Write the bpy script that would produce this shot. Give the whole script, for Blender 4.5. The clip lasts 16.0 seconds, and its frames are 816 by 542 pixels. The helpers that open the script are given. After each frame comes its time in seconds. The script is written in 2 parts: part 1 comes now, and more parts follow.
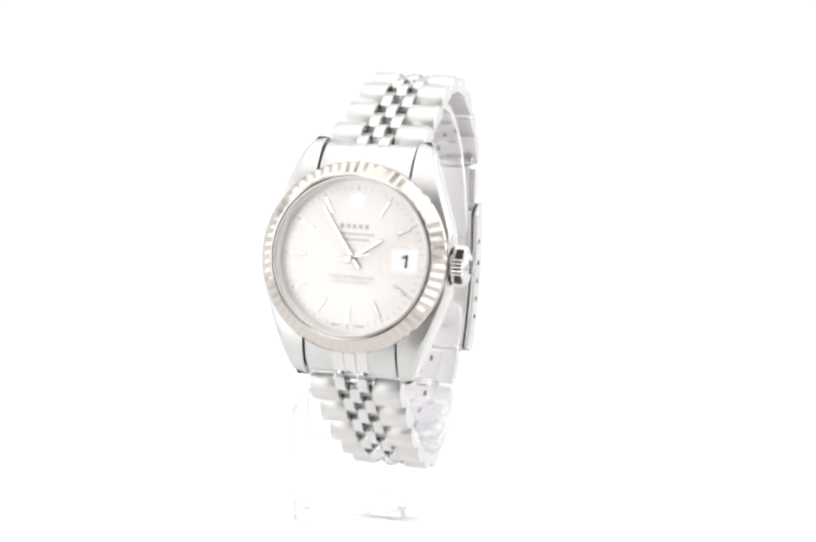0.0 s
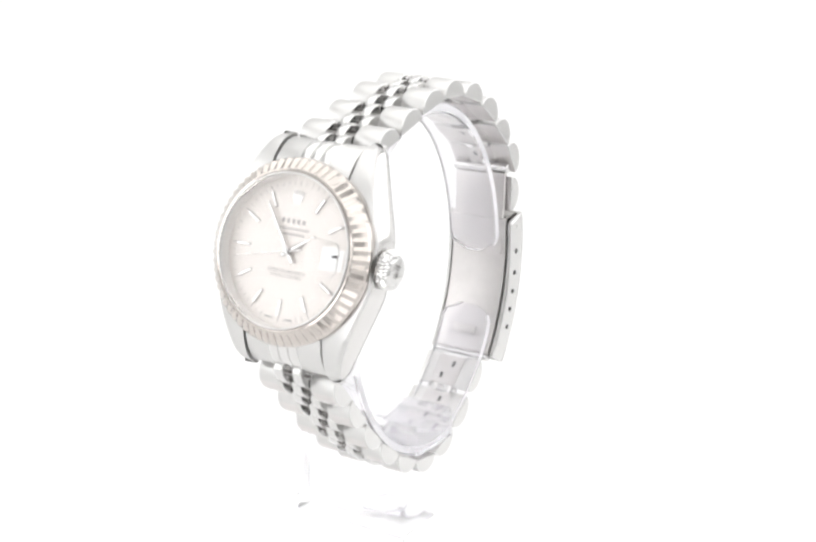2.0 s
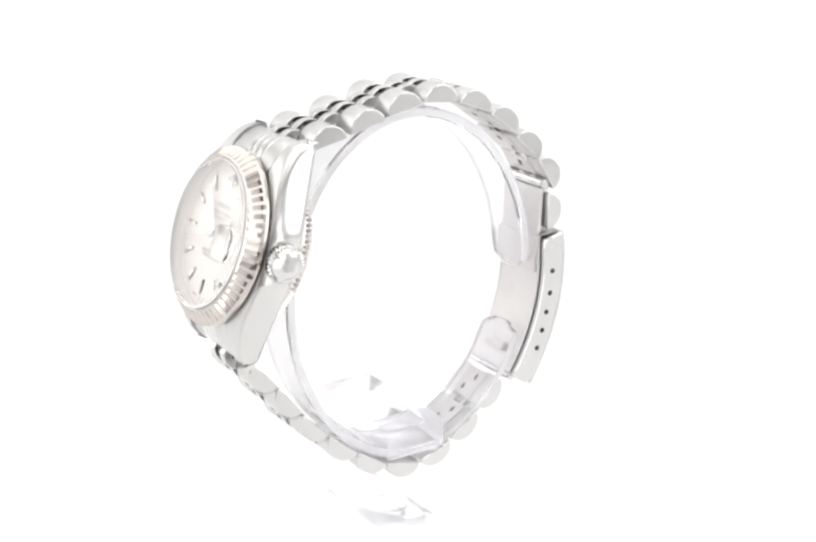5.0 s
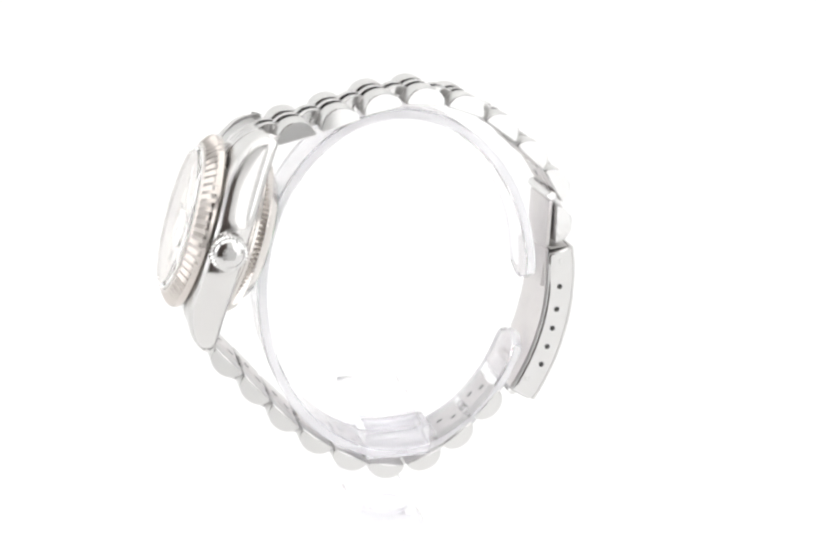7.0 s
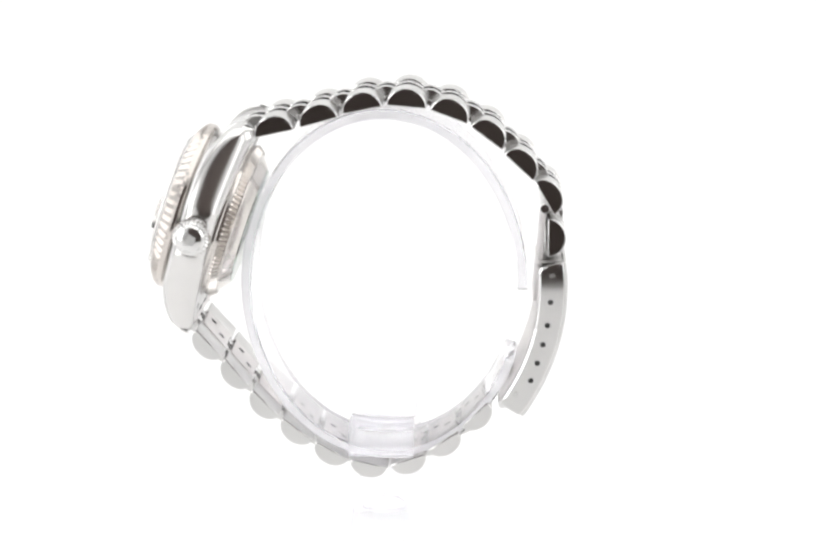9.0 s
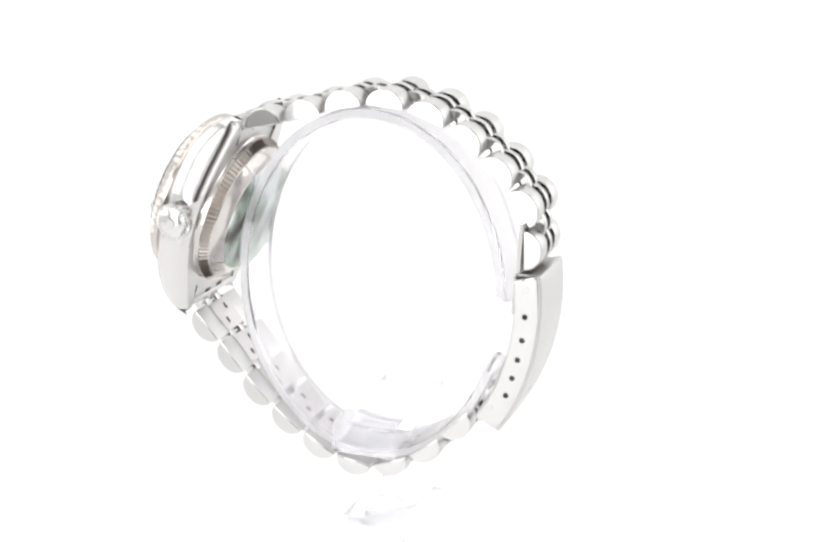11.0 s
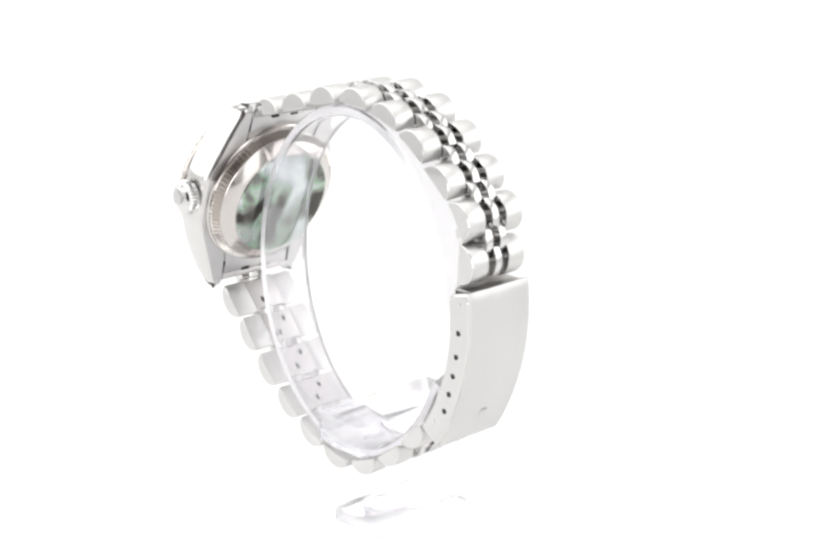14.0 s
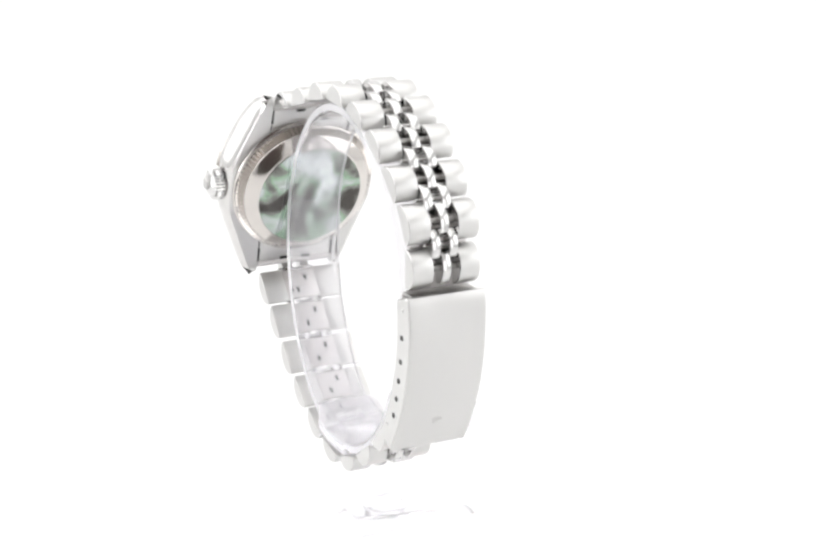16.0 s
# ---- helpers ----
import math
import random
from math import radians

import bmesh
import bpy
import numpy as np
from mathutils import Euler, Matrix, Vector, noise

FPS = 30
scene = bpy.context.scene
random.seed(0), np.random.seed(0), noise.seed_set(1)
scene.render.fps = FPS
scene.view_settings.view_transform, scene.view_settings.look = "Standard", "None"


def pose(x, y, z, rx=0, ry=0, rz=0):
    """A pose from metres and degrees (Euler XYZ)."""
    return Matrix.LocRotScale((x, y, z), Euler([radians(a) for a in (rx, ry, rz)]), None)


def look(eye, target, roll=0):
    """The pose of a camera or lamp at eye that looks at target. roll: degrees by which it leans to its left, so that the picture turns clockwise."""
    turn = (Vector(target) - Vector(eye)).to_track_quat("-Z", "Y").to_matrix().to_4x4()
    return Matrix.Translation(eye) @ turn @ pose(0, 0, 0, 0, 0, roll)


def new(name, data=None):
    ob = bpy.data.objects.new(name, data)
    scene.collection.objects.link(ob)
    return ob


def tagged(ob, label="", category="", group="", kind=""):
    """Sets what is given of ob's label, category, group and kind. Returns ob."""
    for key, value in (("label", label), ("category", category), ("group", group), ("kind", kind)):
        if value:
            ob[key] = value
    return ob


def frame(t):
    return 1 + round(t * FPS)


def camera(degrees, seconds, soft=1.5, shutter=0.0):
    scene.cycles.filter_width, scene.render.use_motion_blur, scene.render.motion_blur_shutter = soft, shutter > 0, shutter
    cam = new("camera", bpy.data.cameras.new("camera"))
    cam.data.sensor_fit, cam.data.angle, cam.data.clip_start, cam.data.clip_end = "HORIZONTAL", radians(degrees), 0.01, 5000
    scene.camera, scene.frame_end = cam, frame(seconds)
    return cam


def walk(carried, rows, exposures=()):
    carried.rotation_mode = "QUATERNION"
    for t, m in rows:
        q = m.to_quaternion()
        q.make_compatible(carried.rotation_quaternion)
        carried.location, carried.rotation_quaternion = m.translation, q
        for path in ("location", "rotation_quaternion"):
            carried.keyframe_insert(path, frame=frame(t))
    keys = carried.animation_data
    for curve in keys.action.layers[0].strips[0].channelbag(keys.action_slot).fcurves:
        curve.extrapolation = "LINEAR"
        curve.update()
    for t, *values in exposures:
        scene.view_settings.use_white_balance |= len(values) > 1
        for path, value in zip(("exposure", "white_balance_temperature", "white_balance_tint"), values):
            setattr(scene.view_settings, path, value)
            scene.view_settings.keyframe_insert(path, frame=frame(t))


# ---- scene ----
cam = camera(29.55, 16.0, soft=2.7)
EYE = Vector((0, -0.229, 0.1422))
AIM = EYE + Vector((0.01489, 0.95576, -0.29376))
ROLL = 0.25
walk(cam, [(0, look(EYE, AIM, ROLL)), (16, look(EYE, AIM, ROLL))], [(0, 0.0), (16, 0.0)])

# ---- light: a white photo tent with lamps above, a slit in its front, a dim room behind ----
world = bpy.data.worlds.new("world")
scene.world = world
world.use_nodes = True
world.node_tree.nodes["Background"].inputs["Color"].default_value = (0.8, 0.85, 1.0, 1)
world.node_tree.nodes["Background"].inputs["Strength"].default_value = 0.03

TOP_POWER, SIDE_POWER = 1.0, 0.76


def area_lamp(name, eye, target, size, size_y, power, colour=(1, 1, 1)):
    lamp = bpy.data.lights.new(name, "AREA")
    lamp.shape, lamp.size, lamp.size_y, lamp.energy, lamp.color = "RECTANGLE", size, size_y, power, colour
    ob = new(name, lamp)
    ob.matrix_world = look(eye, target)
    return ob


area_lamp("top_lamp", (0, 0.0, 0.44), (0, 0.0, 0), 0.55, 0.6, TOP_POWER, (1, 0.99, 0.97))
area_lamp("side_lamp", (-0.36, 0.03, 0.17), (0, 0.03, 0.08), 0.55, 0.36, SIDE_POWER * 0.85)
area_lamp("side_lamp", (0.36, 0.03, 0.17), (0, 0.03, 0.08), 0.55, 0.36, SIDE_POWER)
area_lamp("front_lamp", (-0.27, -0.385, 0.12), (0, 0, 0.10), 0.20, 0.40, 0.68)
area_lamp("front_lamp", (0.212, -0.390, 0.08), (0.10, 0, 0.08), 0.27, 0.46, 0.43)
# unseen fill, added so that the room reflects less black in the steel
area_lamp("room_fill", (0, -0.7, 0.9), (0, -1.8, 0.2), 0.4, 0.4, 8.0, (1, 0.92, 0.88))

# ---- materials ----


def material(name, colour, rough=0.5, metal=0.0, noise=None, bump=None, stretch=(1, 1, 1), amount=0.08, **more):
    """colour varied by a noise of scale noise (two scales), relief by a noise of scale bump = (scale, strength, metres)."""
    mat = bpy.data.materials.new(name)
    mat.use_nodes = True
    nodes, links = mat.node_tree.nodes, mat.node_tree.links
    shader = nodes["Principled BSDF"]
    shader.inputs["Base Color"].default_value = (*colour, 1)
    shader.inputs["Roughness"].default_value = rough
    shader.inputs["Metallic"].default_value = metal
    for key, value in more.items():
        shader.inputs[key.replace("_", " ")].default_value = value
    if noise or bump:
        coords = nodes.new("ShaderNodeTexCoord")
        mapping = nodes.new("ShaderNodeMapping")
        mapping.inputs["Scale"].default_value = stretch
        links.new(coords.outputs["Object"], mapping.inputs["Vector"])
    if noise:
        fine, coarse = nodes.new("ShaderNodeTexNoise"), nodes.new("ShaderNodeTexNoise")
        fine.inputs["Scale"].default_value, coarse.inputs["Scale"].default_value = noise, noise / 12
        fine.inputs["Detail"].default_value = 4
        links.new(mapping.outputs["Vector"], fine.inputs["Vector"])
        links.new(coords.outputs["Object"], coarse.inputs["Vector"])
        both = nodes.new("ShaderNodeMath")
        both.operation = "ADD"
        links.new(fine.outputs["Fac"], both.inputs[0])
        links.new(coarse.outputs["Fac"], both.inputs[1])
        ramp = nodes.new("ShaderNodeMapRange")
        ramp.inputs["From Min"].default_value, ramp.inputs["From Max"].default_value = 0.6, 1.4
        ramp.inputs["To Min"].default_value, ramp.inputs["To Max"].default_value = 1 - amount, 1 + amount
        links.new(both.outputs[0], ramp.inputs["Value"])
        tint = nodes.new("ShaderNodeVectorMath")
        tint.operation = "SCALE"
        tint.inputs[0].default_value = colour
        links.new(ramp.outputs["Result"], tint.inputs["Scale"])
        links.new(tint.outputs["Vector"], shader.inputs["Base Color"])
        gloss = nodes.new("ShaderNodeMapRange")
        gloss.inputs["From Min"].default_value, gloss.inputs["From Max"].default_value = 0.6, 1.4
        gloss.inputs["To Min"].default_value, gloss.inputs["To Max"].default_value = rough * 0.93, min(1, rough * 1.08)
        links.new(both.outputs[0], gloss.inputs["Value"])
        links.new(gloss.outputs["Result"], shader.inputs["Roughness"])
    if bump:
        grain = nodes.new("ShaderNodeTexNoise")
        grain.inputs["Scale"].default_value, grain.inputs["Detail"].default_value = bump[0], 3
        links.new(mapping.outputs["Vector"], grain.inputs["Vector"])
        relief = nodes.new("ShaderNodeBump")
        relief.inputs["Strength"].default_value, relief.inputs["Distance"].default_value = bump[1], bump[2]
        links.new(grain.outputs["Fac"], relief.inputs["Height"])
        links.new(relief.outputs["Normal"], shader.inputs["Normal"])
    return mat


STEEL = (0.61, 0.606, 0.60)
paper = material("white_paper", (0.86, 0.86, 0.86), 0.6, noise=30, amount=0.01)
gloss_floor = material("white_acrylic", (0.86, 0.86, 0.86), 0.25, noise=20, amount=0.01)
room_paint = material("dim_room_paint", (0.20, 0.175, 0.165), 0.8, noise=3, amount=0.3)
brushed = material("brushed_steel", STEEL, 0.40, 1.0, noise=900, bump=(1500, 0.02, 0.00002), stretch=(6, 1, 0.6), amount=0.015)
brushed_case = material("brushed_case_steel", STEEL, 0.34, 1.0, noise=900, bump=(1500, 0.03, 0.00002), stretch=(5, 1, 1), amount=0.015)
polished = material("polished_steel", (0.66, 0.655, 0.65), 0.09, 1.0, noise=400, amount=0.04)
mirror_steel = material("mirror_polished_steel", (0.63, 0.625, 0.62), 0.06, 1.0, noise=300, amount=0.02)
flank_steel = material("polished_case_flank", (0.66, 0.65, 0.642), 0.15, 1.0, noise=300, amount=0.02)
inner_steel = material("satin_inner_steel", (0.67, 0.65, 0.645), 0.5, 1.0, noise=600, amount=0.06)
white_gold = material("white_gold", (0.57, 0.53, 0.50), 0.13, 1.0, noise=500, amount=0.04)
pale_gold = material("engraved_white_gold", (0.62, 0.59, 0.565), 0.13, 1.0, noise=500, amount=0.05)
bead_steel = material("polished_bead_steel", (0.64, 0.635, 0.63), 0.16, 1.0, noise=500, amount=0.03)
# steel darkened to carry the shade inside the bracelet and clasp
shaded_steel = material("shade_darkened_steel", (0.42, 0.41, 0.40), 0.4, 1.0, noise=500, amount=0.1)
dark_hole = material("dark_hole", (0.02, 0.02, 0.02), 0.6)
print_ink = material("grey_print_ink", (0.36, 0.345, 0.34), 0.6)
pale_ink = material("pale_grey_print_ink", (0.40, 0.38, 0.375), 0.6)
date_ink = material("black_date_ink", (0.03, 0.03, 0.035), 0.5)
date_white = material("white_date_disc", (0.80, 0.81, 0.82), 0.5)
silver_dial = material("silver_dial", (0.69, 0.655, 0.63), 0.42, 0.3, noise=1500, amount=0.03)
rehaut_steel = material("bead_blasted_rim", (0.80, 0.78, 0.765), 0.4, 0.25, noise=800, amount=0.04)
crystal_glass = material("sapphire_crystal", (1, 1, 1), 0.01, 0.0, Transmission_Weight=1.0, IOR=1.1)
gasket_white = material("white_gasket", (0.82, 0.81, 0.80), 0.45, noise=400, amount=0.02)
lens_glass = material("date_lens_glass", (1, 1, 1), 0.03, 0.0, Transmission_Weight=1.0, IOR=1.27)
acrylic = material("clear_acrylic", (0.97, 0.965, 0.985), 0.03, 0.0, noise=120, amount=0.01, Transmission_Weight=0.86, IOR=1.19)
acrylic_edge = material("frosted_acrylic_edge", (0.95, 0.945, 0.97), 0.3, 0.0, noise=150, amount=0.02, Transmission_Weight=0.45, IOR=1.19)


def sticker_film():
    """Greenish protective film on the case back; mottled reflections are put into its colour."""
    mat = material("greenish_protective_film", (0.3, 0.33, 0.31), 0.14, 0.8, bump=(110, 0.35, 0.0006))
    nodes, links = mat.node_tree.nodes, mat.node_tree.links
    coords = nodes.new("ShaderNodeTexCoord")
    stretch = nodes.new("ShaderNodeMapping")
    stretch.inputs["Scale"].default_value = (1.3, 1.0, 1.0)
    tint_shine = nodes.new("ShaderNodeTexNoise")
    tint_shine.inputs["Scale"].default_value, tint_shine.inputs["Detail"].default_value = 120, 4
    tint_shine.inputs["Distortion"].default_value = 0.6
    # green tint of the film, plus dark and bright reflections painted as colour
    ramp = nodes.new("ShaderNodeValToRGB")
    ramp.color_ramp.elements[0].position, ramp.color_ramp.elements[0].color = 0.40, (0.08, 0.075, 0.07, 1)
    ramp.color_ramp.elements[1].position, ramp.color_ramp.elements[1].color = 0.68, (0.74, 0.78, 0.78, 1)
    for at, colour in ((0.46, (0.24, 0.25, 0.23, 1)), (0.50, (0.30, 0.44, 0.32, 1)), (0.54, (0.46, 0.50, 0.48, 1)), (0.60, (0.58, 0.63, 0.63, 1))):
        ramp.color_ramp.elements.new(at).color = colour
    links.new(coords.outputs["Object"], stretch.inputs["Vector"])
    links.new(stretch.outputs["Vector"], tint_shine.inputs["Vector"])
    links.new(tint_shine.outputs["Fac"], ramp.inputs["Fac"])
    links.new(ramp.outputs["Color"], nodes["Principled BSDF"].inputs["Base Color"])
    return mat


film = sticker_film()

# ---- mesh helpers: all shapes in millimetres, with the floor at z = 0 ----
MM = 0.001
FLOOR = -140.0


def mesh_from(bm, name, mat, smooth=35):
    bmesh.ops.recalc_face_normals(bm, faces=bm.faces)
    for v in bm.verts:
        v.co *= MM
    mesh = bpy.data.meshes.new(name)
    bm.to_mesh(mesh)
    bm.free()
    mesh.materials.append(mat)
    if smooth:
        mesh.polygons.foreach_set("use_smooth", [True] * len(mesh.polygons))
        mesh.set_sharp_from_angle(angle=radians(smooth))
        for face in mesh.polygons:          # broad end faces stay flat
            if len(face.vertices) > 6:
                face.use_smooth = False
    return mesh


def placed(m):
    """A pose in millimetres as one in metres."""
    out = m.copy()
    out.translation = m.translation * MM
    return out


def part(name, bm, mat, parent, label="", m=None, smooth=35, flank=None, under=None):
    """One mesh under parent. flank: a second material for the faces that look sideways; under: for those that look along a way."""
    mesh = bm if isinstance(bm, bpy.types.Mesh) else mesh_from(bm, name, mat, smooth)
    if flank:
        mesh.materials.append(flank)
        for face in mesh.polygons:
            if abs(face.normal.x) > 0.75:
                face.material_index = 1
    if under:
        mesh.materials.append(inner_steel)
        for face in mesh.polygons:
            if face.normal.dot(under) > 0.95:
                face.material_index = len(mesh.materials) - 1
    ob = new(name, mesh)
    ob.parent = parent
    if m is not None:
        ob.matrix_basis = placed(m)
    return tagged(ob, label)


def extruded(profile, x0, x1, bevel=0.0, segments=2, angle=30):
    """A closed outline of (y, z) points drawn out from x0 to x1, its sharp edges rounded."""
    bm = bmesh.new()
    near = [bm.verts.new((x1, a, b)) for a, b in profile]
    far = [bm.verts.new((x0, a, b)) for a, b in profile]
    bm.faces.new(near)
    bm.faces.new(far[::-1])
    n = len(profile)
    for i in range(n):
        bm.faces.new((near[i], far[i], far[(i + 1) % n], near[(i + 1) % n]))
    bmesh.ops.recalc_face_normals(bm, faces=bm.faces)
    if bevel:
        sharp = [e for e in bm.edges if len(e.link_faces) == 2 and e.calc_face_angle(0) > radians(angle)]
        bmesh.ops.bevel(bm, geom=sharp, offset=bevel, segments=segments, profile=0.5, affect="EDGES", clamp_overlap=True)
    return bm


def box(x0, x1, y0, y1, z0, z1, bevel=0.15):
    return extruded([(y0, z0), (y1, z0), (y1, z1), (y0, z1)], x0, x1, bevel)


def lathe(profile, segments=96, wave=None, closed=False):
    """A profile of (radius, height) turned about z. wave(i, k) adds (dr, dz) at step i of the turn and point k."""
    bm = bmesh.new()
    rings = []
    for i in range(segments):
        a = 2 * math.pi * i / segments
        ring = []
        for k, (r, h) in enumerate(profile):
            dr, dz = wave(i, k) if wave else (0, 0)
            ring.append(bm.verts.new(((r + dr) * math.cos(a), (r + dr) * math.sin(a), h + dz)))
        rings.append(ring)
    last = len(profile) if closed else len(profile) - 1
    for i in range(segments):
        one, two = rings[i], rings[(i + 1) % segments]
        for k in range(last):
            j = (k + 1) % len(profile)
            bm.faces.new((one[k], two[k], two[j], one[j]))
    if not closed:
        for k in (0, -1):
            if profile[k][0] > 0.02:
                bm.faces.new([ring[k] for ring in rings])
    return bm


def band(outer, inner, x0, x1, bevel=0.2):
    """A curved plate between two open outlines of (y, z)."""
    return extruded(list(outer) + list(reversed(inner)), x0, x1, bevel)


def text_mesh(body, size, mat, width=None, bold=0.0):
    curve = bpy.data.curves.new("print", "FONT")
    curve.body, curve.size, curve.extrude, curve.offset = body, size * MM, 0.01 * MM, bold * MM
    curve.align_x = curve.align_y = "CENTER"
    ob = bpy.data.objects.new("print", curve)
    scene.collection.objects.link(ob)
    bpy.context.view_layer.update()
    mesh = bpy.data.meshes.new_from_object(ob.evaluated_get(bpy.context.evaluated_depsgraph_get()))
    bpy.data.objects.remove(ob)
    if width:
        xs = [v.co.x for v in mesh.vertices]
        k = width * MM / (max(xs) - min(xs))
        for v in mesh.vertices:
            v.co.x *= k
    mesh.materials.clear()
    mesh.materials.append(mat)
    return mesh


def thing(name, label, category, group="", kind=""):
    return tagged(new(name), label, category, group, kind)


# ---- the setting ----


def plain(name, bm, mat, label, category, smooth=0):
    ob = new(name, mesh_from(bm, name, mat, smooth))
    return tagged(ob, label, category, kind="structure")


def setting():
    # floor sweeping up into the back wall
    outline = [(-240, 0)] + [(y, 0) for y in (-150, -60, 0, 60, 120, 180)]
    outline += [(180 + 150 * math.sin(radians(a)), 150 - 150 * math.cos(radians(a))) for a in range(6, 91, 6)] + [(330, 450)]
    back = [(y + (8 if z > 1 else 0), z - (8 if z < 149 else 0)) for y, z in outline]
    plain("floor", extruded(outline + back[::-1], -380, 380), gloss_floor,
          "seamless white floor sweeping up into a backdrop", "floor", 40)
    plain("wall_left", box(-388, -380.5, -400, 340, -250, 450, 0), paper, "white side wall of a photo tent", "wall")
    plain("wall_right", box(380.5, 388, -400, 340, -250, 450, 0), paper, "white side wall of a photo tent", "wall")
    plain("ceiling", box(-388, 388, -410, 340, 450.5, 458, 0), paper, "white ceiling of a photo tent", "ceiling")
    # front cloth with the opening behind the camera
    bm = bmesh.new()
    x0, x1, top = OPENING
    xs, zs = (-388, x0, x1, 388), (-250, top, 450)
    grid = {}
    for y in (-402, -408):
        for x in xs:
            for z in zs:
                grid[x, y, z] = bm.verts.new((x, y, z))
    for i in range(3):
        for k in range(2):
            if i == 1 and k == 0:
                continue
            for y in (-402, -408):
                bm.faces.new([grid[xs[i + a], y, zs[k + b]] for a, b in ((0, 0), (1, 0), (1, 1), (0, 1))])
    for x in (x0, x1):
        bm.faces.new([grid[x, -402, -250], grid[x, -408, -250], grid[x, -408, top], grid[x, -402, top]])
    bm.faces.new([grid[x0, -402, top], grid[x1, -402, top], grid[x1, -408, top], grid[x0, -408, top]])
    plain("wall_front", bm, paper, "white front cloth of a photo tent with an opening", "wall")
    # dim room around the tent
    bm = bmesh.new()
    bmesh.ops.create_cube(bm, size=1)
    for v in bm.verts:
        v.co = Vector((v.co.x * 3000, v.co.y * 3000 - 300, v.co.z * 2400 + 400))
    plain("room_walls", bm, room_paint, "dim room around the photo tent", "wall")


OPENING = (-150, 75, 425)

# ---- the watch ----
TILT = 18.38
HEAD = Matrix.Translation((4.07, -29.6, -57.15 - FLOOR)) @ pose(0, 0, 0, 90 - TILT, 0, 0)
# in the head's own space x is towards 3 o'clock, y towards 12, z out of the dial


def lug_half(v):
    """Outer half width of the case at the height v."""
    d = max(0.0, abs(v) - 3.5)
    return 12.95 - 0.37 * d * d / (d + 1.0)


def case_front(v):
    a = max(0.0, abs(v) - 7.5)
    return -0.9 - 0.03 * a * a - 0.0014 * a ** 3


def case_back(v):
    return -6.0 - 0.0035 * v * v


def case_mesh():
    bm = bmesh.new()
    steps = [-16.55 + 33.1 * i / 88 for i in range(89)]
    for side in (-1, 1):
        rows = []
        for v in steps:
            w, f, b = lug_half(v), case_front(v), case_back(v)
            near = max(0.0, 1 - (16.55 - abs(v)) / 2.2)      # rounded lug tips
            f, b, w = f - 1.3 * near ** 3, b + 0.7 * near ** 3, w - 0.55 * near ** 3
            m = (f + b) / 2
            shape = [(6.72, b), (w - 0.7, b), (w - 0.1, b + 0.5), (w + 0.1, b + 1.2), (w + 0.22, m), (w + 0.12, f - 1.3), (w - 0.05, f - 0.55), (w - 0.32, f - 0.12), (w - 0.75, f + 0.0), (6.72, f + 0.04)]
            rows.append([bm.verts.new((side * x, v, n)) for x, n in shape])
        n = len(rows[0])
        for one, two in zip(rows, rows[1:]):
            for k in range(n):
                face = bm.faces.new((one[k], two[k], two[(k + 1) % n], one[(k + 1) % n]))
                face.material_index = 1 if 1 <= k <= 5 else 0
        bm.faces.new(rows[0])
        bm.faces.new(rows[-1])
    middle = lathe([(0.01, -6.0), (10.9, -6.0), (11.2, -5.6), (11.2, -0.6), (10.6, -0.35), (0.01, -0.35)], 64)
    part_mesh = bpy.data.meshes.new("middle")
    middle.to_mesh(part_mesh)
    middle.free()
    bm.from_mesh(part_mesh)
    bpy.data.meshes.remove(part_mesh)
    return bm


def end_link_profile(sign):
    """Outline in (y, z) of the head's space of the solid piece between two lugs."""
    top = [(10.2, -1.1), (11.5, -1.45), (13.0, -2.05), (14.2, -2.8), (15.2, -3.7), (15.8, -4.6), (15.95, -5.3)]
    low = [(15.4, -6.4), (14.0, -6.6), (10.2, -6.2)]
    return [(sign * y, z) for y, z in top + low]


def flutes(count_step, depth, points):
    """A triangular wave round a lathe: every count_step steps one ridge, on the given profile points."""
    def wave(i, k):
        if k not in points:
            return (0, 0)
        phase = (i % count_step) / count_step
        h = 1 - abs(2 * phase - 1) * 2
        return (points[k][0] * depth * h, points[k][1] * depth * h)
    return wave


def emblem(scale, depth=0.12):
    """A plain five-pointed fan standing on an oval."""
    bm = bmesh.new()
    for k in range(5):
        a = radians((k - 2) * 17)
        foot, tip = Vector(((k - 2) * 0.22, -0.35, 0)), Vector((math.sin(a) * 1.55, -0.75 + math.cos(a) * 1.75, 0))
        side = Vector((tip.y - foot.y, foot.x - tip.x, 0)).normalized()
        shape = [foot - side * 0.17, foot + side * 0.17, tip + side * 0.07, tip - side * 0.07]
        low = [bm.verts.new(p * scale) for p in shape]
        high = [bm.verts.new(p * scale + Vector((0, 0, depth))) for p in shape]
        bm.faces.new(high)
        for i in range(4):
            bm.faces.new((low[i], low[(i + 1) % 4], high[(i + 1) % 4], high[i]))
    ring = [(0.62 * math.cos(radians(a)), -0.55 + 0.22 * math.sin(radians(a))) for a in range(0, 360, 24)]
    low = [bm.verts.new((x * scale, y * scale, 0)) for x, y in ring]
    high = [bm.verts.new((x * scale, y * scale, depth)) for x, y in ring]
    bm.faces.new(high)
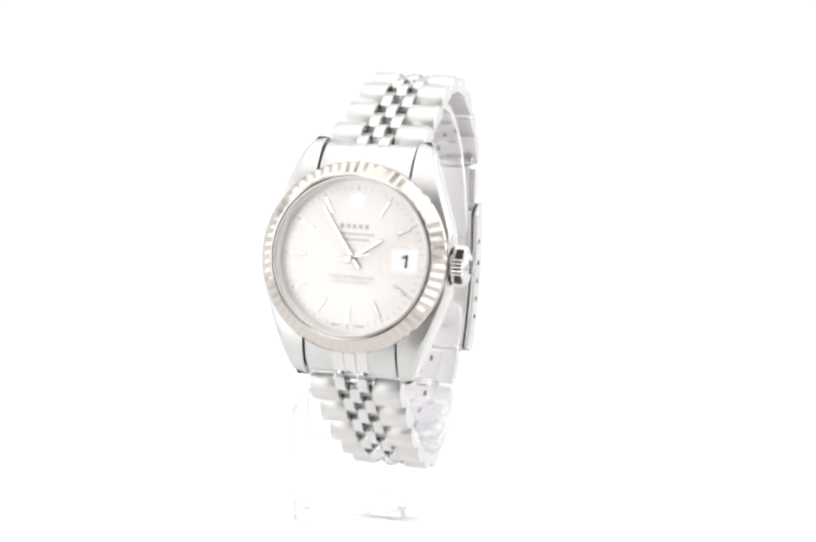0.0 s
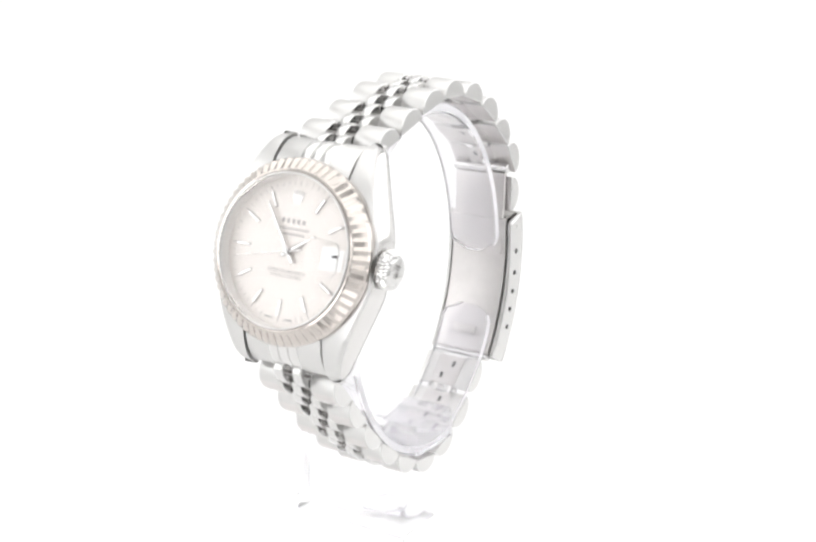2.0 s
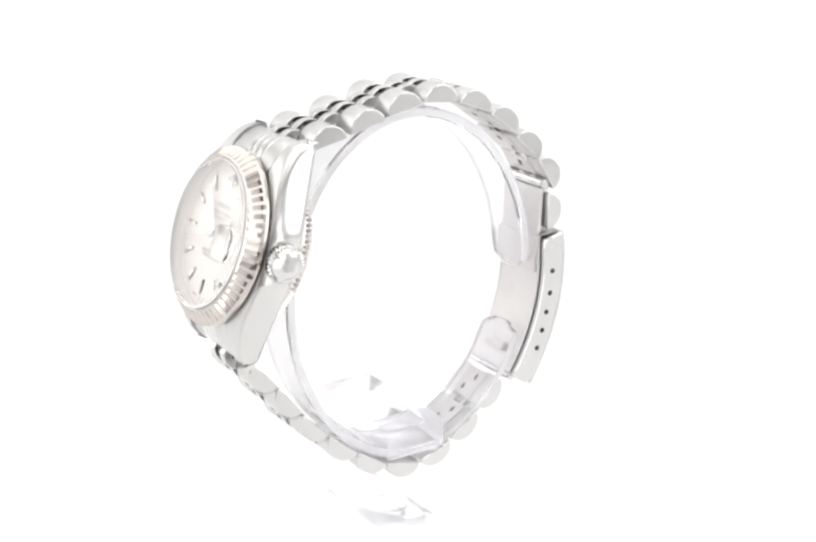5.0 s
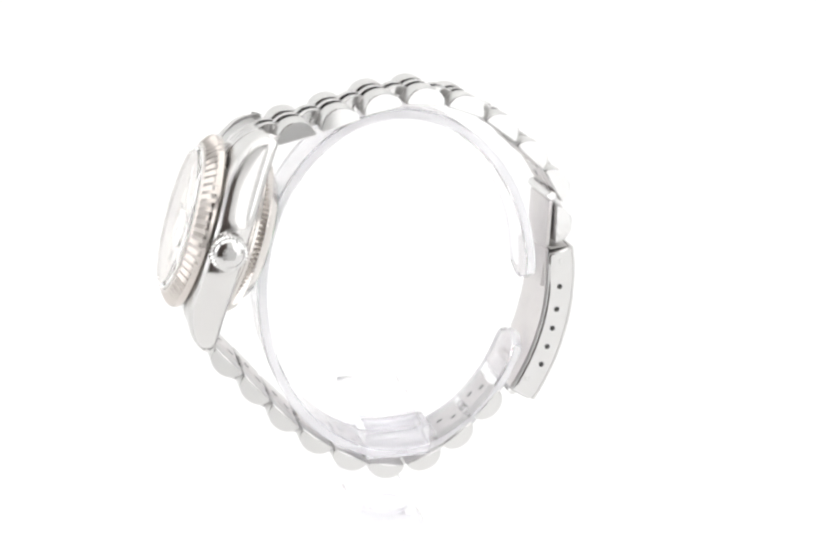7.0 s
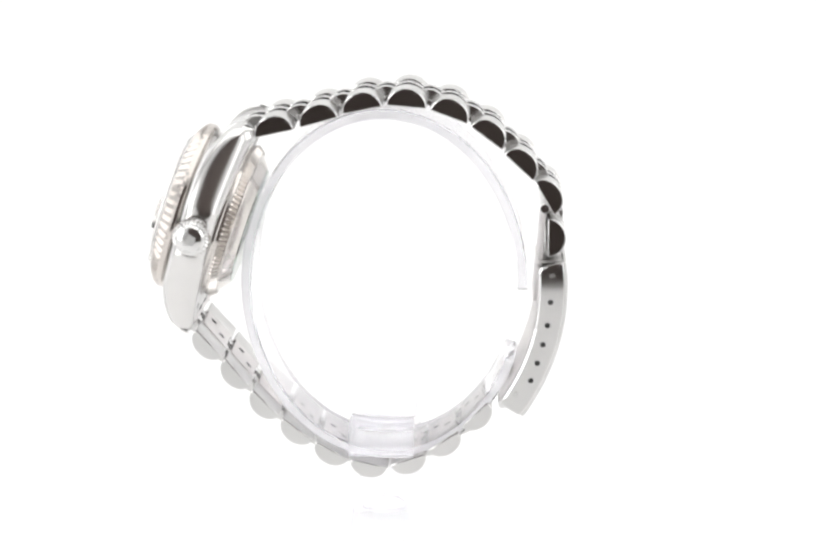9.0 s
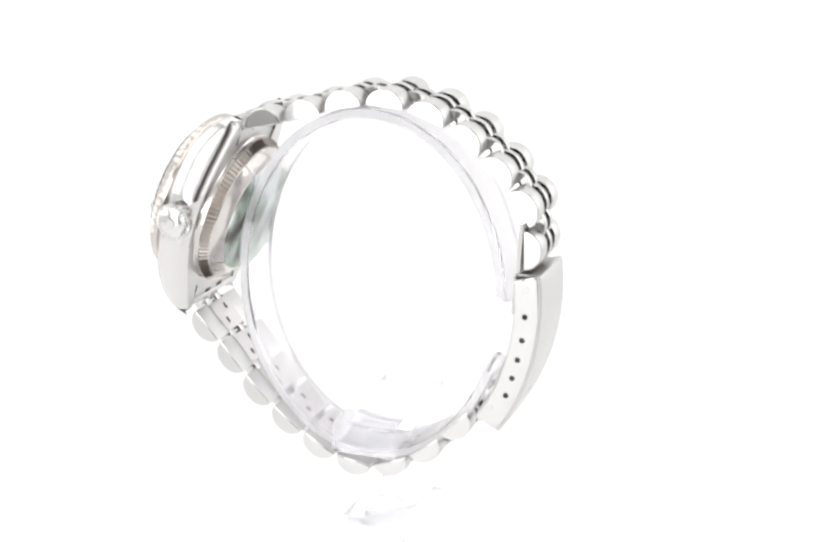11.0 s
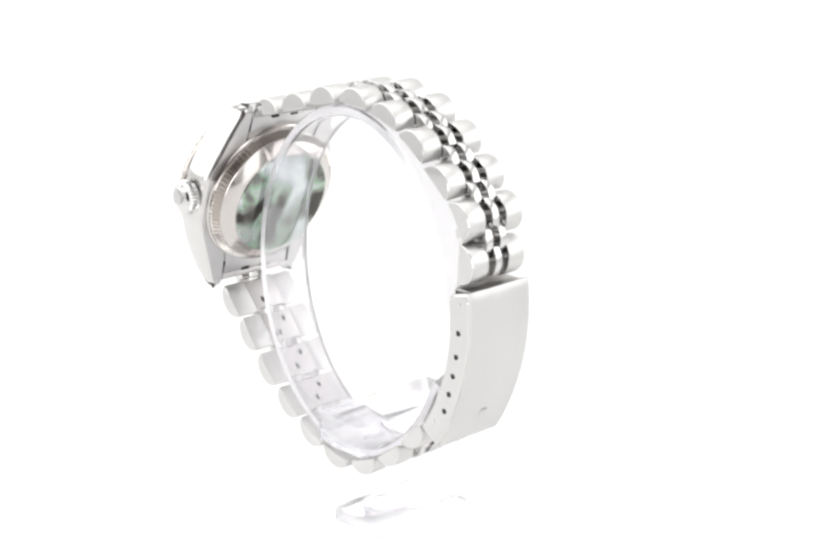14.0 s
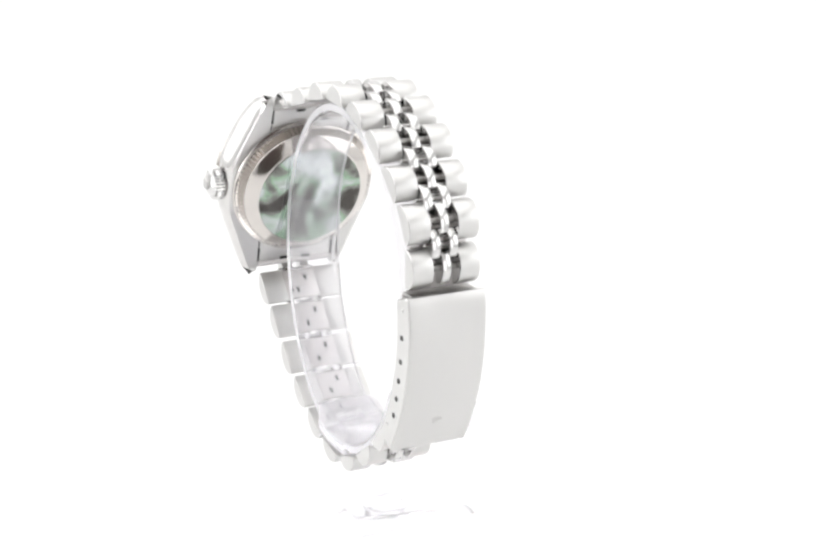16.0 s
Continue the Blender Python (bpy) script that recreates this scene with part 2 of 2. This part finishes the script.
    for i in range(len(ring)):
        j = (i + 1) % len(ring)
        bm.faces.new((low[i], low[j], high[j], high[i]))
    return bm


def baton(length, width, height, taper=1.0):
    """A facetted bar lying along y from 0 to length."""
    bm = bmesh.new()
    a, b = width / 2, width / 2 * taper
    base = [bm.verts.new(p) for p in ((-a, 0, 0), (a, 0, 0), (b, length, 0), (-b, length, 0))]
    top = [bm.verts.new(p) for p in ((-a * 0.55, 0.08, height), (a * 0.55, 0.08, height), (b * 0.55, length - 0.08, height), (-b * 0.55, length - 0.08, height))]
    bm.faces.new(top)
    for i in range(4):
        bm.faces.new((base[i], base[(i + 1) % 4], top[(i + 1) % 4], top[i]))
    bm.faces.new(base[::-1])
    return bm


def turned(degrees, r=0.0, z=0.0):
    """Pose at the clock angle degrees (from 12, clockwise), r out from the middle."""
    return pose(0, 0, 0, 0, 0, -degrees) @ Matrix.Translation((0, r, z))


def dial_parts(watch):
    dial = part("dial", lathe([(0.01, -0.3), (10.45, -0.3), (10.45, 0.0), (0.01, 0.0)], 96), silver_dial, watch, "silver-white sunray dial", HEAD)
    part("rim", lathe([(10.35, -0.1), (10.75, -0.1), (10.9, 1.15), (10.55, 1.15), (10.25, 0.02)], 96, closed=True), rehaut_steel, watch, "sloped silver inner rim", HEAD)
    # applied batons
    for hour in (1, 2, 4, 5, 6, 7, 8, 9, 10, 11):
        length = 2.3 if hour not in (2, 4) else 2.1
        part("hour_marker", baton(length, 0.52, 0.28), polished, dial, "", turned(30 * hour, 8.9 - length, 0.01), smooth=0)
    pips = bmesh.new()
    for k in range(60):
        if k == 15:
            continue
        m = turned(6 * k, 9.35, 0.006)
        w, l = (0.05, 0.22) if k % 5 else (0.09, 0.3)
        pips.faces.new([pips.verts.new(m @ Vector(p)) for p in ((-w, -l, 0), (w, -l, 0), (w, l, 0), (-w, l, 0))])
    part("minute_track", pips, pale_ink, dial, "fine pale grey minute track", smooth=0)
    part("emblem", emblem(1.05), polished, dial, "applied fan-shaped emblem", Matrix.Translation((0, 7.45, 0.01)), smooth=0)
    # brand and model lines as plain bars
    bars = [(4.15, 4.3, 0.62, 5), (3.1, 5.6, 0.36, 12), (2.35, 4.3, 0.38, 8)]
    for y, width, height, count in bars:
        line = bmesh.new()
        step = width / count
        for k in range(count):
            x = -width / 2 + k * step
            m = Matrix.Translation((0, y, 0.007))
            line.faces.new([line.verts.new(m @ Vector(p)) for p in ((x, -height / 2, 0), (x + step * 0.62, -height / 2, 0), (x + step * 0.62, height / 2, 0), (x, height / 2, 0))])
        part("print_bar", line, pale_ink, dial, "grey printed bars", smooth=0)
    for y, words, width in ((-2.75, "SUPERLATIVE CHRONOMETER", 6.3), (-3.4, "OFFICIALLY CERTIFIED", 5.2)):
        part("printed_line", text_mesh(words, 0.66, print_ink, width), print_ink, dial, "grey printed line of capitals", Matrix.Translation((0, y, 0.008)))
    for x in (-1.75, 1.75):
        bar = bmesh.new()
        bar.faces.new([bar.verts.new((x + a, b, 0.007)) for a, b in ((-0.6, -9.32), (0.6, -9.32), (0.6, -9.1), (-0.6, -9.1))])
        part("print_bar", bar, print_ink, dial, "tiny printed bar", smooth=0)
    # date
    window = part("date_window", box(5.55, 8.45, -1.3, 1.3, 0.0, 0.05, 0), date_white, dial, "white date window", smooth=0)
    frame_bm = bmesh.new()
    ring = []
    for a, b in ((1.65, 1.5), (1.45, 1.3)):
        ring.append([frame_bm.verts.new((7 + sx * a, sy * b, 0.055 if a > 1.5 else 0.03)) for sx, sy in ((-1, -1), (1, -1), (1, 1), (-1, 1))])
    for i in range(4):
        frame_bm.faces.new((ring[0][i], ring[0][(i + 1) % 4], ring[1][(i + 1) % 4], ring[1][i]))
    part("window_frame", frame_bm, rehaut_steel, window, "bevelled frame", smooth=0)
    one = bmesh.new()
    outline = ((-0.02, -0.85), (0.30, -0.85), (0.30, 0.85), (0.02, 0.85), (-0.48, 0.50), (-0.48, 0.22), (-0.02, 0.42))
    one.faces.new([one.verts.new((x, y, 0)) for x, y in outline])
    part("date_numeral", one, date_ink, window, "black numeral one", Matrix.Translation((7.25, 0, 0.075)), smooth=0)
    # pointers: six minutes to two
    part("hour_pointer", baton(6.0, 0.62, 0.16, 0.6), polished, watch, "slim steel baton", HEAD @ turned(57) @ Matrix.Translation((0, -1.2, 0.35)), smooth=0)
    part("minute_pointer", baton(9.6, 0.55, 0.16, 0.55), polished, watch, "slim steel baton", HEAD @ turned(325) @ Matrix.Translation((0, -1.9, 0.6)), smooth=0)
    part("seconds_pointer", baton(11.0, 0.2, 0.08, 0.5), polished, watch, "thin steel needle", HEAD @ turned(258) @ Matrix.Translation((0, -2.6, 0.85)), smooth=0)
    part("pointer_hub", lathe([(0.01, 0.1), (0.5, 0.1), (0.5, 0.95), (0.38, 1.05), (0.01, 1.1)], 24), polished, watch, "", HEAD)


def head_parts(watch):
    part("case", case_mesh(), brushed_case, watch, "satin-brushed steel case with lugs", HEAD, smooth=40).data.materials.append(flank_steel)
    bezel = lathe([(10.75, 1.2), (10.78, 1.86), (10.95, 1.92), (11.2, 1.84), (11.32, 1.74), (12.45, 0.8), (12.8, 0.4), (12.97, -0.02), (12.97, -0.45), (12.6, -0.8), (10.8, -0.8)], 62 * 2,
                  flutes(2, 0.2, {4: (0.05, 0.4), 5: (0.3, 0.85), 6: (0.3, 0.5)}), closed=True)
    part("bezel", bezel, white_gold, watch, "fluted white gold bezel", HEAD, smooth=14)
    part("gasket", lathe([(10.5, 1.0), (10.72, 1.0), (10.72, 2.02), (10.62, 2.08), (10.5, 2.02)], 96, closed=True), gasket_white, watch, "white crystal gasket", HEAD)
    crystal = part("crystal", lathe([(0.01, 1.25), (10.47, 1.25), (10.47, 2.3), (10.1, 2.6), (0.01, 2.62)], 96), crystal_glass, watch, "clear flat crystal", HEAD)
    crystal.visible_shadow = False
    # magnifying lens over the date
    lens = bmesh.new()
    rows = []
    for s, z in ((1.0, 0.0), (1.0, 0.45), (0.93, 0.72), (0.7, 0.92), (0.4, 1.0), (0.12, 1.03)):
        rows.append([lens.verts.new((7.0 + s * 2.7 * math.copysign(abs(math.cos(a)) ** 0.5, math.cos(a)), s * 2.5 * math.copysign(abs(math.sin(a)) ** 0.5, math.sin(a)), 2.63 + z * 0.75)) for a in [2 * math.pi * k / 48 for k in range(48)]])
    for one, two in zip(rows, rows[1:]):
        for k in range(48):
            lens.faces.new((one[k], one[(k + 1) % 48], two[(k + 1) % 48], two[k]))
    lens.faces.new(rows[0][::-1])
    lens.faces.new(rows[-1])
    ob = part("date_lens", lens, lens_glass, crystal, "rounded magnifying lens")
    ob.visible_shadow = False
    # winding crown: a knurled drum with a set-back conical top, a flat face and the emblem on it
    m = HEAD @ Matrix.Translation((0, 0, -3.35)) @ pose(0, 0, 0, 0, 90, 0)
    part("crown_tube", lathe([(0.01, 11.5), (1.9, 11.5), (1.9, 13.5), (0.01, 13.5)], 32), flank_steel, watch, "", m)
    crown = part("winding_crown", lathe([(0.01, 13.2), (2.3, 13.2), (2.5, 13.26), (2.64, 13.4), (2.64, 14.55), (2.52, 14.78), (2.25, 14.92), (2.1, 14.95), (2.0, 15.05), (1.8, 15.3), (1.3, 15.45), (0.7, 15.5), (0.01, 15.52)], 30 * 6,
                 flutes(6, 0.13, {2: (0.5, 0), 3: (1, 0), 4: (1, 0), 5: (0.9, 0.1), 6: (0.5, 0.15)})), polished, watch, "fluted polished winding crown", m, smooth=25)
    part("emblem", emblem(1.08, 0.42), brushed, crown, "raised fan-shaped emblem", Matrix.Translation((0, 0, 15.38)) @ pose(0, 0, 0, 0, 0, 90), smooth=0)
    # case back
    back = lathe([(0.01, -9.85), (8.9, -9.85), (9.2, -9.75), (10.85, -8.45), (10.92, -8.3), (10.98, -8.22), (11.75, -7.15), (11.85, -7.0), (11.88, -6.6), (12.0, -6.5), (12.1, -6.4), (12.1, -6.1), (0.01, -6.1)], 96 * 6,
                 flutes(6, 0.42, {5: (0.6, -0.6), 6: (0.7, -0.7)}))
    back_ob = part("case_back", back, pale_gold, watch, "polished case back with coin edge", HEAD, smooth=25)
    part("protective_film", lathe([(0.01, -10.0), (8.8, -10.0), (8.9, -9.92), (8.9, -9.86), (0.01, -9.86)], 64), film, back_ob, "greenish protective film with painted-in reflections")
    # pieces that fill the gap between the lugs
    for sign in (1, -1):
        body = part("end_link", extruded(end_link_profile(sign), -6.42, 6.42, 0.2, angle=40), brushed_case, watch, "brushed steel end piece between lugs", HEAD, smooth=24)
        for k in (-1, 0, 1):
            strip = [(y, z + 0.14) for y, z in end_link_profile(sign)[:7]] + [(y * 0.985, z - 0.6) for y, z in end_link_profile(sign)[6::-1]]
            part("centre_strip", extruded(strip, k * 1.72 - 0.78, k * 1.72 + 0.78, 0.12), polished, body, "polished ridge", smooth=24)
        for x in (-1.9, 1.9):
            part("slot", box(x - 0.75, x + 0.75, sign * 14.2 - 0.3, sign * 14.2 + 0.3, -6.66, -6.55, 0), dark_hole, body, "dark slot")
        for x in (-6.5, 6.5):
            part("seam", box(x - 0.12, x + 0.12, sign * 13.7 - 1.7, sign * 13.7 + 1.7, -6.6, -5.9, 0), dark_hole, body, "dark open seam beside the lug")
        part("spring_bar", pose_cylinder(0.55, -6.6, 6.6), inner_steel, body, "", Matrix.Translation((0, sign * 14.9, -6.4)))


def pose_cylinder(r, x0, x1, segments=20):
    bm = lathe([(0.01, x0), (r * 0.85, x0), (r, x0 + 0.08), (r, x1 - 0.08), (r * 0.85, x1), (0.01, x1)], segments)
    bm.transform(pose(0, 0, 0, 0, 90, 0))
    return bm


def d_profile(chord, height):
    """The half-moon section of a bracelet link: flat inside, domed outside."""
    pts = []
    for k in range(15):
        a = math.pi * k / 14
        pts.append((-chord / 2 * math.cos(a), height * math.sin(a) ** 0.95))
    return pts


# bracelet rows: (y, z, slope of the flat inner side), from the case over the top and from the case below
UPPER = [(-15.2, -44.6, 13), (-8.75, -42.9, 16), (-2.5, -41.1, 12), (3.75, -40.55, -4), (9.85, -41.95, -20), (15.3, -45.05, -36), (20.05, -49.35, -42), (23.95, -54.0, -59), (24.65, -60.0, -89)]
LOWER = [(-25.8, -77.0, -49), (-21.7, -81.75, -51), (-17.45, -86.7, -47), (-12.65, -91.0, -38), (-7.45, -94.5, -30), (-1.8, -96.6, -10), (4.1, -95.95, 21), (9.5, -92.85, 36), (14.3, -88.4, 47)]


def link_row(watch, i, y, z, slope, side):
    """One row of the bracelet: two broad outer links, a plate behind them and the middle bead between them."""
    cx, half, bead = (4.0 if side > 0 else 3.75) - 0.085 * i, (6.78 if side > 0 else 6.6) - 0.2 * i, 0.80 - 0.018 * i
    tall = 2.72 if side > 0 else 2.52
    flip = pose(0, 0, 0, slope, 0, 0) @ Matrix.Diagonal((1, 1, side, 1))
    at = Matrix.Translation((cx, y, z - FLOOR))
    inward = flip.to_3x3() @ Vector((0, 0, -1))
    inner = 3 * bead + 0.05
    for s in (-1, 1):
        bm = extruded(d_profile(5.85, tall), min(s * inner, s * half), max(s * inner, s * half), 0.17, angle=50)
        bm.transform(flip)
        part("outer_link", bm, brushed, watch, "", at, smooth=24, flank=mirror_steel, under=inward)
    bm = box(-inner - 0.3, inner + 0.3, -2.6, 2.6, -0.12, 0.25, 0.1)
    bm.transform(flip)
    plate = part("link_back", bm, inner_steel, watch, "", at)
    for s in (-1, 1):
        bm = box(-0.26, 0.26, -0.5, 0.5, -0.03, 0.03, 0)
        bm.transform(flip)
        part("slot", bm, dark_hole, plate, "", flip @ Matrix.Translation((s * bead * 1.15, s * 1.1, -0.14)) @ flip.inverted())
    bm = extruded(bead_profile(4.9, tall), -bead + 0.05, bead - 0.05, 0.08, angle=50)
    bm.transform(flip)
    part("centre_link", bm, bead_steel, watch, "", at, smooth=24)
    # tube whose darker colour holds the shade of the gaps between beads
    bm = pose_cylinder(0.5, -inner, inner, 14)
    part("link_core", bm, shaded_steel, watch, "", at @ flip @ Matrix.Translation((0, 0, 1.0)))


def bead_row(watch, i, y, z, slope, side):
    """The two side beads between two rows, and the pin that they turn on."""
    cx, half, bead = (4.0 if side > 0 else 3.75) - 0.085 * i, (6.78 if side > 0 else 6.6) - 0.2 * i, 0.80 - 0.018 * i
    tall = 2.72 if side > 0 else 2.52
    flip = pose(0, 0, 0, slope, 0, 0) @ Matrix.Diagonal((1, 1, side, 1))
    at = Matrix.Translation((cx, y, z - FLOOR))
    for s in (-1, 1):
        bm = extruded(bead_profile(4.6, tall - 0.1), s * 2 * bead - bead + 0.05, s * 2 * bead + bead - 0.05, 0.08, angle=50)
        bm.transform(flip)
        part("side_bead", bm, bead_steel, watch, "", at, smooth=24)
    part("hinge_pin", pose_cylinder(0.42, -3 * bead - 0.6, 3 * bead + 0.6), polished, watch, "", at @ flip @ Matrix.Translation((0, 0, 0.9)))


def bead_profile(chord, height):
    """The folded arch of a middle bead: steep ends under a broad, gently domed top."""
    pts = [(-chord / 2, 0.25), (-chord * 0.47, height * 0.42)]
    for k in range(9):
        u = -0.42 + 0.84 * k / 8
        pts.append((chord * u, height * (1 - 1.55 * u * u)))
    return pts + [(chord * 0.47, height * 0.42), (chord / 2, 0.25)]


def bracelet(watch):
    for rows, side in ((UPPER, 1), (LOWER, -1)):
        y0, z0, slope0 = rows[0]
        y1, z1, slope1 = rows[1]
        before = (1.5 * y0 - 0.5 * y1, 1.5 * z0 - 0.5 * z1, slope0)
        bead_row(watch, 0, *before, side)
        for i, (y, z, slope) in enumerate(rows):
            link_row(watch, i, y, z, slope, side)
            if i + 1 < len(rows):
                y2, z2, slope2 = rows[i + 1]
                bead_row(watch, i, (y + y2) / 2, (z + z2) / 2, (slope + slope2) / 2, side)


def clasp_curve(depth, n=17):
    """The clasp's outer line from its upper to its lower end, moved inwards by depth."""
    a, b, c = Vector((27.5, -63.3)), Vector((29.3, -76.4)), Vector((21.8, -88.2))
    out = []
    for k in range(n):
        t = k / (n - 1)
        p = a * (1 - t) ** 2 + b * 2 * t * (1 - t) + c * t * t
        d = ((b - a) * (1 - t) + (c - b) * t).normalized()
        p = p + Vector((d.y, -d.x)) * depth
        out.append((p.x, p.y - FLOOR))
    return out


def clasp(watch):
    half, cx = 6.0, 3.28
    cover = part("clasp_cover", band(clasp_curve(0), clasp_curve(0.75), cx - half, cx + half, 0.3), brushed, watch, "smooth brushed steel clasp cover")
    for s in (-1, 1):
        x = cx + s * half
        edge = clasp_curve(0.3), clasp_curve(4.3)
        inner = edge[1]
        inner[0] = (inner[0][0] + 0.3, inner[0][1] - 0.5)
        inner[-1] = (inner[-1][0] - 0.2, inner[-1][1] - 0.2)
        outer = list(edge[0][:-1]) + [(edge[0][-1][0] + 0.35, edge[0][-1][1] + 0.7), (edge[0][-1][0] - 0.5, edge[0][-1][1] + 0.05)]
        part("side_plate", extruded(outer + inner[::-1], min(x, x - s * 0.75), max(x, x - s * 0.75), 0.35), brushed, cover, "drilled side plate", flank=mirror_steel)
        spots = [(25.45, -65.57, 1), (25.34, -69.68, 0), (24.98, -73.31, 0), (24.39, -76.37, 0), (23.64, -79.32, 0), (22.75, -82.16, 0), (20.47, -84.4, 1)]
        for y, z, pin in spots:
            bm = pose_cylinder(0.36 if pin else 0.42, -0.06, 0.06, 18)
            part("pin_head" if pin else "adjusting_hole", bm, polished if pin else dark_hole, cover, "" if pin else "dark round hole", Matrix.Translation((x + s * 0.01, y, z - FLOOR)))
    part("emblem", emblem(0.95, 0.05), brushed, cover, "faint stamped fan-shaped emblem",
         Matrix.Translation((cx, 24.42, -83.42 - FLOOR)) @ Matrix(((-1, 0, 0, 0), (0, 0.424, 0.906, 0), (0, 0.906, -0.424, 0), (0, 0, 0, 1))), smooth=0)
    # added filler block, darkened in place of the shade in the hollow clasp
    part("clasp_shade_block", box(cx - 5.0, cx + 5.0, 23.7, 27.1, -64.0 - FLOOR, -63.5 - FLOOR, 0.1), shaded_steel, cover, "added dark block for the shade inside the clasp")
    # folding blades inside
    long_blade = part("folding_blade", band(clasp_curve(3.9), clasp_curve(4.5), cx - 5.0, cx + 5.0, 0.15), inner_steel, watch, "satin steel folding blade")
    part("blade_rail", band(clasp_curve(2.4), clasp_curve(3.1), cx - 3.0, cx + 3.0, 0.15), inner_steel, long_blade, "inner folding blade")
    upper = [(24.4, -56.4), (24.2, -60), (24.0, -64), (23.4, -70)]
    part("blade_tongue", band([(y, z - FLOOR) for y, z in upper], [(y - 0.7, z - FLOOR) for y, z in upper], cx - 4.4, cx + 4.4, 0.12), inner_steel, long_blade, "upper blade end")
    part("hinge_barrel", pose_cylinder(0.75, cx - 4.9, cx + 4.9), polished, watch, "round polished hinge", Matrix.Translation((0, 24.1, -55.6 - FLOOR)))
    part("lower_hinge", pose_cylinder(0.7, cx - 4.9, cx + 4.9), polished, watch, "", Matrix.Translation((0, 18.6, -86.6 - FLOOR)))
    part("catch_plate", box(cx - 2.2, cx + 2.2, -0.15, 0.15, -0.7, 0.7, 0.05), inner_steel, watch, "", Matrix.Translation((0, 19.2, -82.5 - FLOOR)) @ pose(0, 0, 0, -28, 0, 0))


def build_watch():
    watch = thing("wristwatch", "ladies' steel wristwatch with silver dial on an acrylic stand", "watch")
    head_parts(watch)
    dial_parts(watch)
    bracelet(watch)
    clasp(watch)
    return watch


# ---- the acrylic stand ----


def cuff_line(grow, start, end, n=56):
    """An egg-shaped line round the inside of the bracelet, from one angle to another."""
    out = []
    for k in range(n):
        a = radians(start + (end - start) * k / (n - 1))
        y = 0.4 + (21.6 + grow) * math.cos(a)
        z = -68.7 + (27.5 + grow) * math.sin(a)
        out.append((y, z - FLOOR))
    return out


def cuff_mesh():
    """The cuff's strip, 8.8 wide, with rounded tongue-like ends."""
    bm = bmesh.new()
    outer, inner = cuff_line(0, -1, 339, 120), cuff_line(-1.6, -1, 339, 120)
    along = [0.0]
    for p, q in zip(outer, outer[1:]):
        along.append(along[-1] + math.dist(p, q))
    rows = []
    for (a, b), (c, d), s in zip(outer, inner, along):
        near = min(s, along[-1] - s)
        k = 4.4 if near > 3 else 1.4 + 3.0 * math.sqrt(max(0.0, 1 - (1 - near / 3) ** 2))
        e = 0.3
        y = lambda t: a + (c - a) * t
        z = lambda t: b + (d - b) * t
        ring = [(k - e, 0), (k, 0.17), (k, 0.83), (k - e, 1), (-k + e, 1), (-k, 0.83), (-k, 0.17), (-k + e, 0)]
        rows.append([bm.verts.new((3.6 + x, y(t), z(t))) for x, t in ring])
    for one, two in zip(rows, rows[1:]):
        for i in range(8):
            bm.faces.new((one[i], two[i], two[(i + 1) % 8], one[(i + 1) % 8]))
    bm.faces.new(rows[0])
    bm.faces.new(rows[-1])
    return bm


def build_stand():
    stand = thing("display_stand", "clear acrylic watch stand with a curved cuff", "stand")
    low, high, foot = -95.4 - FLOOR, -90.4 - FLOOR, -110.2 - FLOOR
    # a thick shelf in the cuff, a leg down beside the bracelet and a foot under it
    outline = [(-6.5, foot), (14.0, foot), (14.0, high), (-9.3, high), (-9.5, low), (11.4, low), (11.4, foot + 2.4), (-6.5, foot + 2.4)]
    bracket = extruded(outline, -5.1, 5.1, 0.3)
    bracket.transform(pose(0, 0, 0, 0, 0, 90))
    pieces = [
        part("cuff", cuff_mesh(), acrylic, stand, "clear curved acrylic cuff with frosted edges", flank=acrylic_edge),
        part("bracket", bracket, acrylic, stand, "clear bent acrylic bracket"),
        part("base_stud", lathe([(3.0, foot + 2.45), (3.7, foot + 2.45), (3.7, foot + 2.7), (3.5, foot + 2.8), (3.2, foot + 2.8), (3.0, foot + 2.7)], 48, closed=True), acrylic, stand, "round clear rim"),
        part("post", lathe([(0.01, 0.0), (3.2, 0.0), (3.2, foot - 0.05), (0.01, foot - 0.05)], 48), acrylic, stand, "round clear acrylic post"),
    ]
    for ob in pieces:
        ob.visible_shadow = False
    return stand


setting()
watch = build_watch()
stand = build_stand()


def motions():
    """The turntable carries watch and stand round together, a little over eight degrees a second."""
    rows = []
    for k in range(33):
        t = k * 0.5
        s = (t - 8) / 8
        rows.append((t, pose(0, 0, 0, 0, 0, -85.48 - 69.50 * s)))
    walk(watch, rows)
    walk(stand, rows)


motions()
